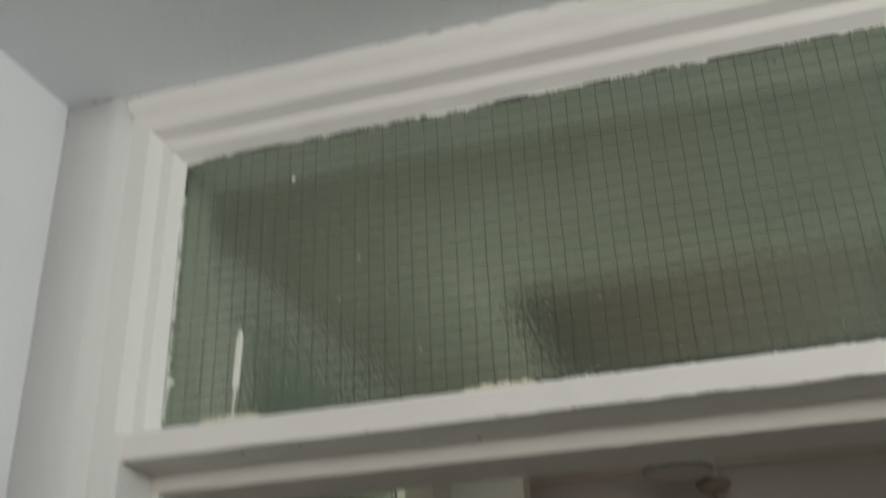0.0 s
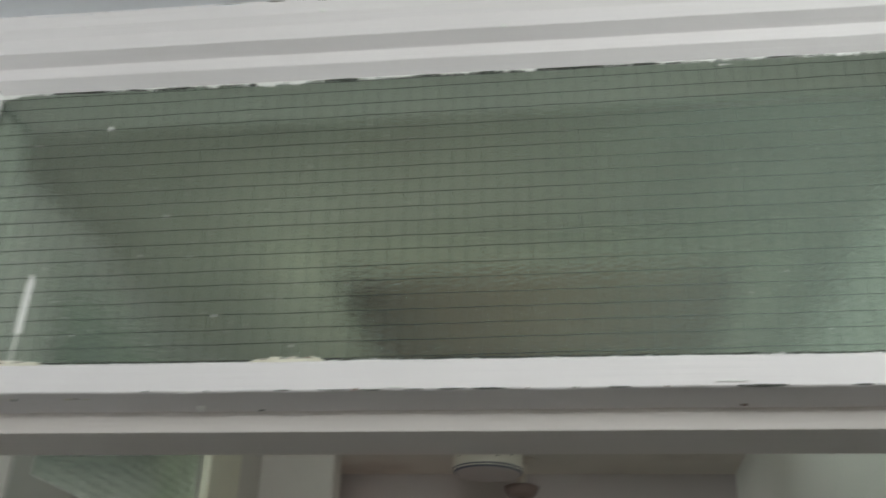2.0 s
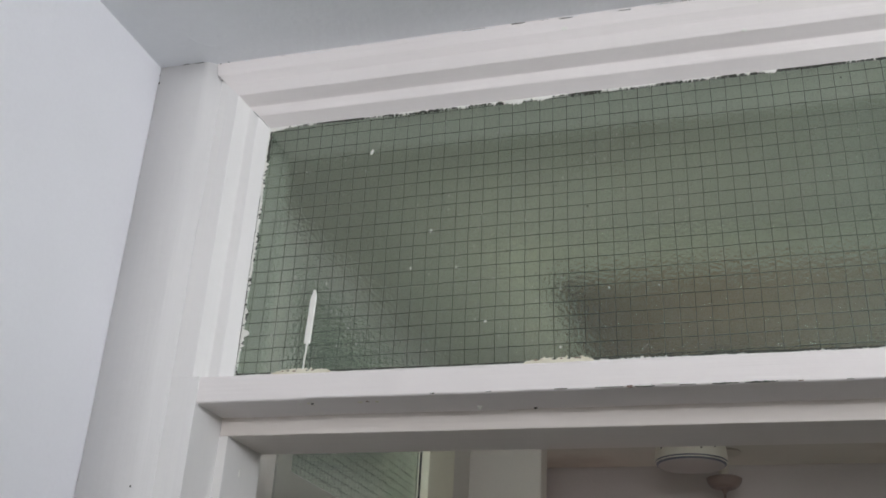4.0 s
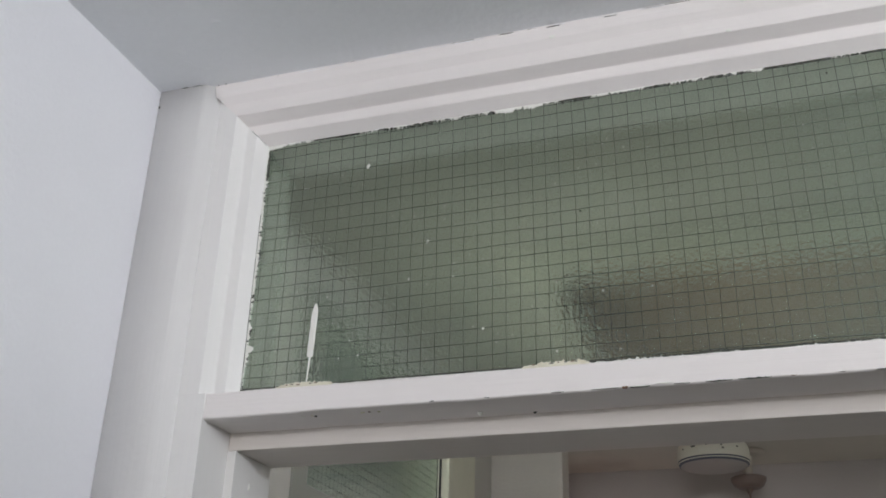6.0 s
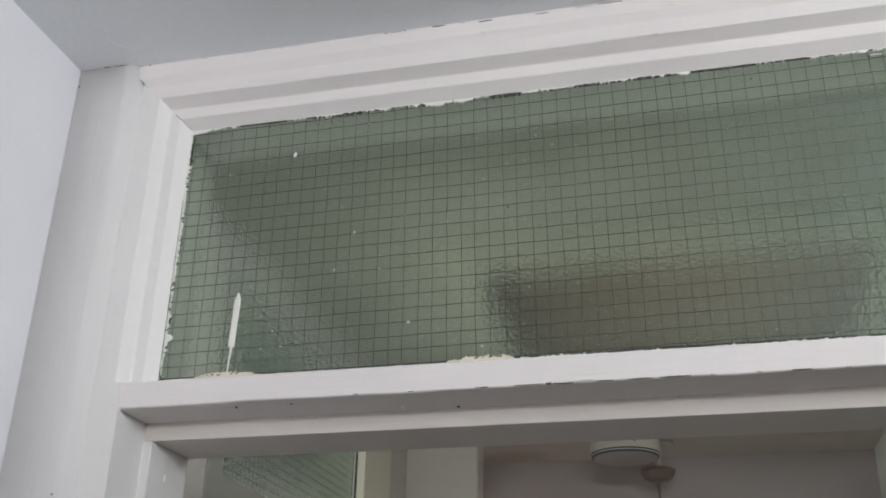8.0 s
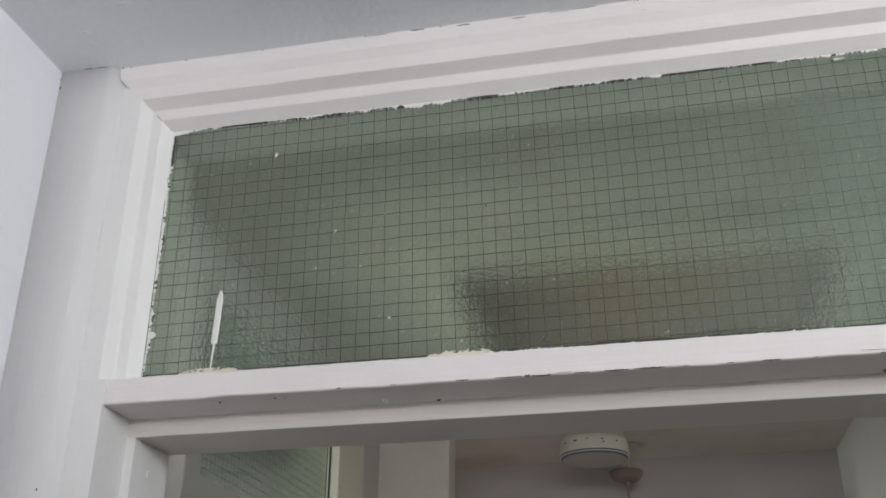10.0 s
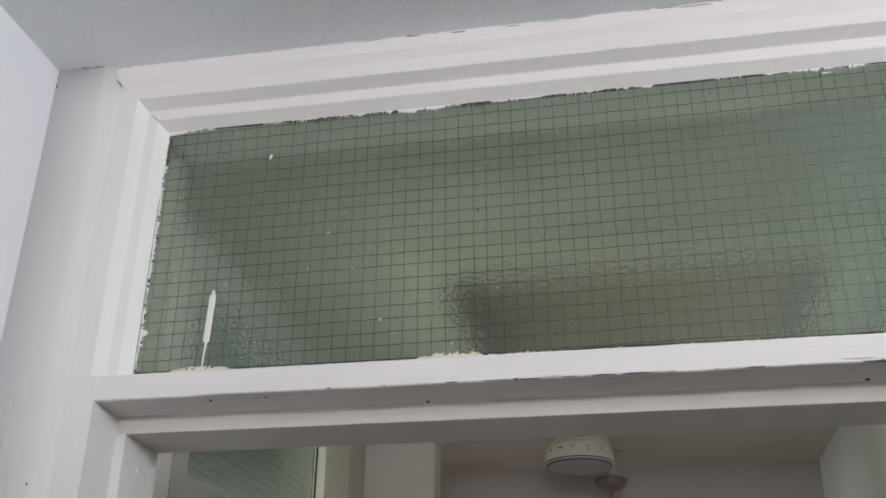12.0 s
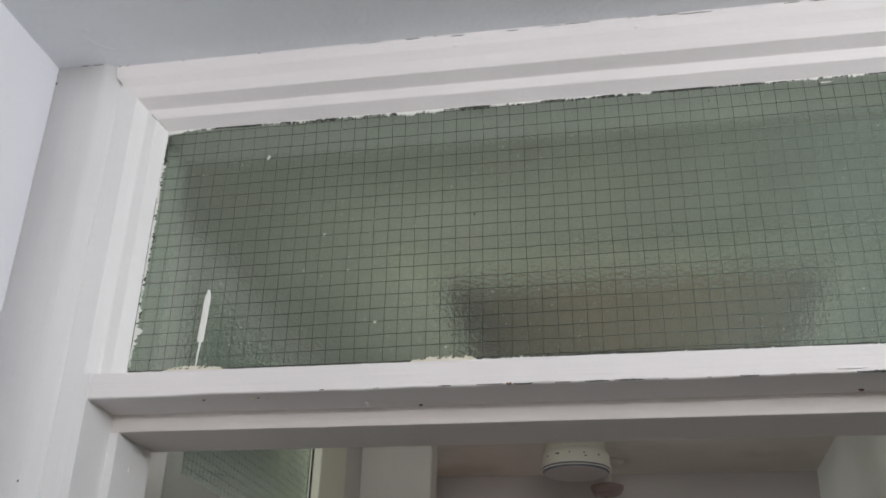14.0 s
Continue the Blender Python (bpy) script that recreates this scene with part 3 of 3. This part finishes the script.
# the long drip: a broad run with a thin tail
bm = ribbon(50, lambda s: -0.0033 * min(1, 5 * (1 - s) + 0.2) ** 0.8 * (1 if s > 0.02 else 0.8), lambda s: 0.0030 * min(1, 6 * (1 - s) + 0.15) ** 0.8,
            lambda s, d, h: (0.0666 + 0.0019 * s + d, FACE - h, 2.0920 + 0.0515 * s), 0.0009)
part("paint_drip", bm, PAINT_SPILL, window, "long run of white paint on the glass")
bm = ribbon(20, lambda s: -0.0006 - 0.0004 * s, lambda s: 0.0006 + 0.0005 * s, lambda s, d, h: (0.0655 + 0.0011 * s + d, FACE - h, 2.0685 + 0.0240 * s), 0.0006)
part("paint_drip", bm, PAINT_SPILL, window)
# specks of paint
random.seed(21)
spots = [(0.175, 2.194, 0.0011, 1), (0.158, 2.158, 0.0010, 1), (0.111, 2.282, 0.0014, 2), (0.228, 2.104, 0.0012, 1), (0.200, 2.156, 0.0009, 1), (0.079, 2.149, 0.0009, 1), (0.215, 2.175, 0.0006, 1), (0.292, 2.078, 0.0010, 1)]
spots = [(x, z, r * 1.2, k) for x, z, r, k in spots]
spots += [(random.uniform(0.02, 0.42), random.uniform(2.08, 2.31), random.uniform(0.00035, 0.0008), random.uniform(0.8, 1.4)) for _ in range(110)]
spots += [(random.uniform(0.42, 0.76), random.uniform(2.08, 2.31), random.uniform(0.00035, 0.0007), 1) for _ in range(22)]
spots += [(random.uniform(0.36, 0.53), PANE_Z1 - random.uniform(0.003, 0.007), random.uniform(0.0003, 0.0007), 0.6) for _ in range(36)]
for x, z, r, long in spots:
    bm = bmesh.new()
    for v in bmesh.ops.create_icosphere(bm, subdivisions=1, radius=1.0)["verts"]:
        v.co = Vector((x + v.co.x * r + 0.3 * r * v.co.z * (long - 1), FACE + v.co.y * 0.0004, z + v.co.z * r * long))
    part("paint_speck", bm, PAINT_SPILL, window)
for x, z in ((0.6275, 2.3155), (0.315, 2.205), (0.245, 2.168), (0.53, 2.307)):
    bm = bmesh.new()
    for v in bmesh.ops.create_icosphere(bm, subdivisions=1, radius=1.0)["verts"]:
        v.co = Vector((x + v.co.x * 0.0011, FACE + v.co.y * 0.0004, z + v.co.z * 0.0011))
    part("dirt_speck", bm, DIRT, window)
bm = ribbon(16, lambda s: -0.0012 * (1 - s), lambda s: 0.0012 * (1 - s), lambda s, d, h: (0.629 + 0.012 * s, FACE - h, 2.3165 + d), 0.0006)
part("paint_speck", bm, PAINT_SPILL, window)

# ---- hall beyond ----
bm = box((-2.1, WALL_T, -0.1), (1.1, 1.9, 0.0))
solid("floor_hall", bm, CARPET, "brown carpet of the hall", "floor")
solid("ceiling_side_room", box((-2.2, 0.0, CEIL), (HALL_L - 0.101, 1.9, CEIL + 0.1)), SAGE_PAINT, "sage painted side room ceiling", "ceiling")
HX0, HX1, HY0, HY1 = 0.175, 0.725, 0.495, 1.12
bm = bmesh.new()
rings = []
for z in (CEIL, CEIL + 0.2):
    for x0, x1, y0, y1 in ((HALL_L - 0.1, 1.1, 0.0, 1.9), (HX0, HX1, HY0, HY1)):
        rings.append([bm.verts.new(c) for c in ((x0, y0, z), (x1, y0, z), (x1, y1, z), (x0, y1, z))])
for a, b in ((0, 1), (2, 3), (0, 2), (1, 3)):
    for i in range(4):
        bm.faces.new((rings[a][i], rings[a][(i + 1) % 4], rings[b][(i + 1) % 4], rings[b][i]))
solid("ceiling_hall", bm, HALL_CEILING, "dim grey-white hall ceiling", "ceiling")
solid("wall_hall_right", box((HALL_R, WALL_T, 0), (HALL_R + 0.12, HALL_Y, CEIL)), PALE_GREEN, "pale green-white painted hall wall", "wall")
solid("wall_hall_end", box((-2.1, HALL_Y, 0), (1.1, HALL_Y + 0.12, CEIL)), MAUVE_PAINT, "mauve-grey painted end wall of the hall", "wall")
solid("wall_pier", box((HALL_L - 0.1, 1.2, 0), (0.032, 1.26, CEIL), 0.004), HALL_PAINT, "pale painted wall pier in the hall", "wall")
bm = box((HALL_L - 0.1, WALL_T, 0), (HALL_L, 0.33, CEIL))
box((HALL_L - 0.1, 1.06, 0), (HALL_L, 1.2, CEIL), bm=bm)
box((HALL_L - 0.1, 1.26, 2.1), (HALL_L, HALL_Y, CEIL), bm=bm)
box((HALL_L - 0.1, 0.33, 2.34), (HALL_L, 1.06, CEIL), bm=bm)
solid("wall_hall_left", bm, HALL_PAINT, "pale painted hall wall with a door opening", "wall")
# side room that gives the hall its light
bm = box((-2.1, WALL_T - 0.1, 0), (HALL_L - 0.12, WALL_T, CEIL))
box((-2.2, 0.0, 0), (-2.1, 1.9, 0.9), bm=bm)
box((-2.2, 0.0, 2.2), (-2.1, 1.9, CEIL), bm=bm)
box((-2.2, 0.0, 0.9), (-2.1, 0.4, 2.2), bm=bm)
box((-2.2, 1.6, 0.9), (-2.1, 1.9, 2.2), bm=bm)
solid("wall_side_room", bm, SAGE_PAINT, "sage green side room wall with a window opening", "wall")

side_frame = thing("side_door_frame", "painted side door frame with a transom in the hall", "door frame", "structure")
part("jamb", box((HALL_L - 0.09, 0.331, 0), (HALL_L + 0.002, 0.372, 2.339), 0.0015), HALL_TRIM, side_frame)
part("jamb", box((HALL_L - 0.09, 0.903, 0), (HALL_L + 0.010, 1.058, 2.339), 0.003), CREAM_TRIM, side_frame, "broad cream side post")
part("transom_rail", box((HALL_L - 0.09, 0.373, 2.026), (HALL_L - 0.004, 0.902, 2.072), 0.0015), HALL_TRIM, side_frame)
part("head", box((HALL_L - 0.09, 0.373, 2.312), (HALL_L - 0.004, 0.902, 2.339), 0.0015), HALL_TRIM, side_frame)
part("dark_bead", box((HALL_L - 0.0075, 0.8995, 2.072), (HALL_L - 0.0042, 0.9025, 2.312), 0.0006), BLACK, side_frame, "dark glazing bead")
side_door = thing("door_1", "closed white panelled side door in the hall", "door", "structure")
part("leaf", box((HALL_L - 0.035, 0.374, 0.01), (HALL_L + 0.004, 0.901, 2.024), 0.002), WHITE_UPRIGHT, side_door)
for z0, z1 in ((0.15, 0.85), (1.0, 1.9)):
    bm = box((HALL_L + 0.0035, 0.46, z0), (HALL_L + 0.010, 0.80, z1), 0.003)
    part("panel", bm, WHITE_UPRIGHT, side_door)
part("knob", turned([(0.012, 0), (0.012, 0.02), (0.026, 0.03), (0.026, 0.045), (0.012, 0.055)], steps=20), DETECTOR_BAND, side_door, loc=(HALL_L + 0.004, 0.84, 1.0)).rotation_euler = (0, math.pi / 2, 0)
side_window = thing("window_2", "wired obscure glass transom pane over the side door", "window", "structure")
bm = box((-0.003, 0.0, 0.0), (0.003, 0.522, 0.240))
bm.normal_update()
for f in bm.faces:
    f.material_index = 1 if f.normal.x < -0.5 else 0
side_pane = part("pane", bm, [GLASS_FRONT, GLASS_BACK], side_window, loc=(HALL_L - 0.011, 0.372, 2.072))
side_pane.visible_shadow = False
short2 = [finish(tube([(0.0002 * fbm(i * 0.6, s + 40, 2), 0, i / 19 * 0.24) for i in range(20)], 0.0006, 4), "wire", WIRE) for s in range(3)]
long2 = [finish(tube([(0, i / 40 * 0.522, 0.0003 * fbm(i * 0.6, s + 50, 2)) for i in range(41)], 0.00040, 4), "wire", WIRE) for s in range(3)]
for k in range(1, 40):
    part("wire", short2[k % 3], None, side_pane, loc=(0, k * GRID, 0))
for j in range(1, 19):
    part("wire", long2[j % 3], None, side_pane, loc=(0, 0, j * GRID))

# ceiling hatch, seen through the pane
hatch = thing("ceiling_hatch", "brown recessed ceiling hatch with a cream moulded frame", "ceiling hatch", at=(0, 0, 0))
RECESS = 0.05
part("panel", box((HX0 + 0.004, HY0 + 0.004, CEIL + RECESS), (HX1 - 0.004, HY1 - 0.004, CEIL + RECESS + 0.012), 0.002), HATCH_PAINT, hatch)
for lo, hi in (((HX0 + 0.001, HY0 + 0.001), (HX0 + 0.013, HY1 - 0.001)), ((HX1 - 0.013, HY0 + 0.001), (HX1 - 0.001, HY1 - 0.001)),
               ((HX0 + 0.014, HY0 + 0.001), (HX1 - 0.014, HY0 + 0.013)), ((HX0 + 0.014, HY1 - 0.013), (HX1 - 0.014, HY1 - 0.001))):
    part("lining_board", box((*lo, CEIL - 0.004), (*hi, CEIL + RECESS - 0.001), 0.001), LINING, hatch, "dark brown lining board")
EDGE = 0.06
for lo, hi in (((HX0 - EDGE, HY0 - EDGE), (HX1 + EDGE, HY0)), ((HX0 - EDGE, HY1), (HX1 + EDGE, HY1 + EDGE)), ((HX0 - 0.035, HY0), (HX0, HY1)), ((HX1, HY0), (HX1 + EDGE, HY1))):
    part("frame_strip", box((*lo, CEIL - 0.024), (*hi, CEIL - 0.0005), 0.005), HATCH_TRIM, hatch)

# smoke detector
DX, DY = 0.309, 1.42
detector = thing("smoke_detector", "cream round smoke detector with a blue-grey band on the ceiling", "smoke detector", at=(DX, DY, CEIL))
part("base", turned([(0.058, -0.0005), (0.060, -0.003), (0.060, -0.018), (0.0575, -0.020)]), DETECTOR_PLASTIC, detector)
part("body", turned([(0.0575, -0.0205), (0.064, -0.022), (0.0662, -0.027), (0.068, -0.048), (0.0675, -0.0512)]), DETECTOR_PLASTIC, detector)
part("band", turned([(0.0660, -0.0512), (0.0668, -0.0515), (0.0668, -0.0537), (0.0660, -0.0540)]), DETECTOR_BAND, detector, "blue-grey grille band")
part("band_ring", turned([(0.0655, -0.0540), (0.0668, -0.0543), (0.0668, -0.0556), (0.0655, -0.0559)]), DETECTOR_PLASTIC, detector)
part("band", turned([(0.0650, -0.0559), (0.0656, -0.0562), (0.0645, -0.0580), (0.0620, -0.0592)]), DETECTOR_BAND, detector, "blue-grey grille band")
part("cap", turned([(0.0620, -0.0592), (0.0600, -0.0605), (0.050, -0.0622), (0.036, -0.0630), (0.015, -0.0635), (0.001, -0.0635)]), DETECTOR_GREY, detector)
for a, z, w in ((-118, -0.034, 0.008), (-96, -0.033, 0.003), (-72, -0.034, 0.003), (-70, -0.040, 0.004), (-45, -0.035, 0.003), (-140, -0.035, 0.003)):
    bm = box((-w / 2, -0.0008, -0.0012), (w / 2, 0.0008, 0.0012), 0.0003)
    ob = part("vent_slot", bm, BLACK, detector, loc=(0.0672 * math.cos(radians(a)), 0.0672 * math.sin(radians(a)), z))
    ob.rotation_euler = (0, 0, radians(a + 90))

detector.scale = (1.11, 1.11, 1.13)

# pendant lamp
LX, LY = 0.370, 1.57
pendant = thing("pendant_lamp", "orange-red drum shade hanging by a cord from a brown ceiling rose", "pendant lamp", at=(LX, LY, CEIL))
part("ceiling_plate", turned([(0.040, -0.0005), (0.041, -0.004), (0.030, -0.010), (0.012, -0.012), (0.010, -0.058)]), HALL_CEILING, pendant)
part("ceiling_rose", turned([(0.034, -0.058), (0.039, -0.061), (0.038, -0.067), (0.032, -0.078), (0.024, -0.083), (0.008, -0.085), (0.004, -0.095)]), ROSE_PLASTIC, pendant, "brown plastic rose")
part("cord", tube([(0, 0, -0.09), (0.001, 0.001, -0.15), (0.0, 0.0, -0.258)], 0.0026, 8), ROSE_PLASTIC, pendant)
bm = turned([(0.108, -0.229), (0.112, -0.232), (0.118, -0.418), (0.116, -0.420), (0.106, -0.232)], steps=56, cap=False)
shade = part("shade", bm, SHADE_FABRIC, pendant, "orange-red fabric drum shade")
for a in range(3):
    c, s = math.cos(a * 2.094 + 0.4), math.sin(a * 2.094 + 0.4)
    part("spoke", tube([(0.015 * c, 0.015 * s, -0.248), (0.107 * c, 0.107 * s, -0.233)], 0.0012, 6), DETECTOR_BAND, shade)
part("lampholder", turned([(0.008, -0.238), (0.018, -0.248), (0.018, -0.298), (0.014, -0.303)], steps=24), DETECTOR_PLASTIC, pendant)
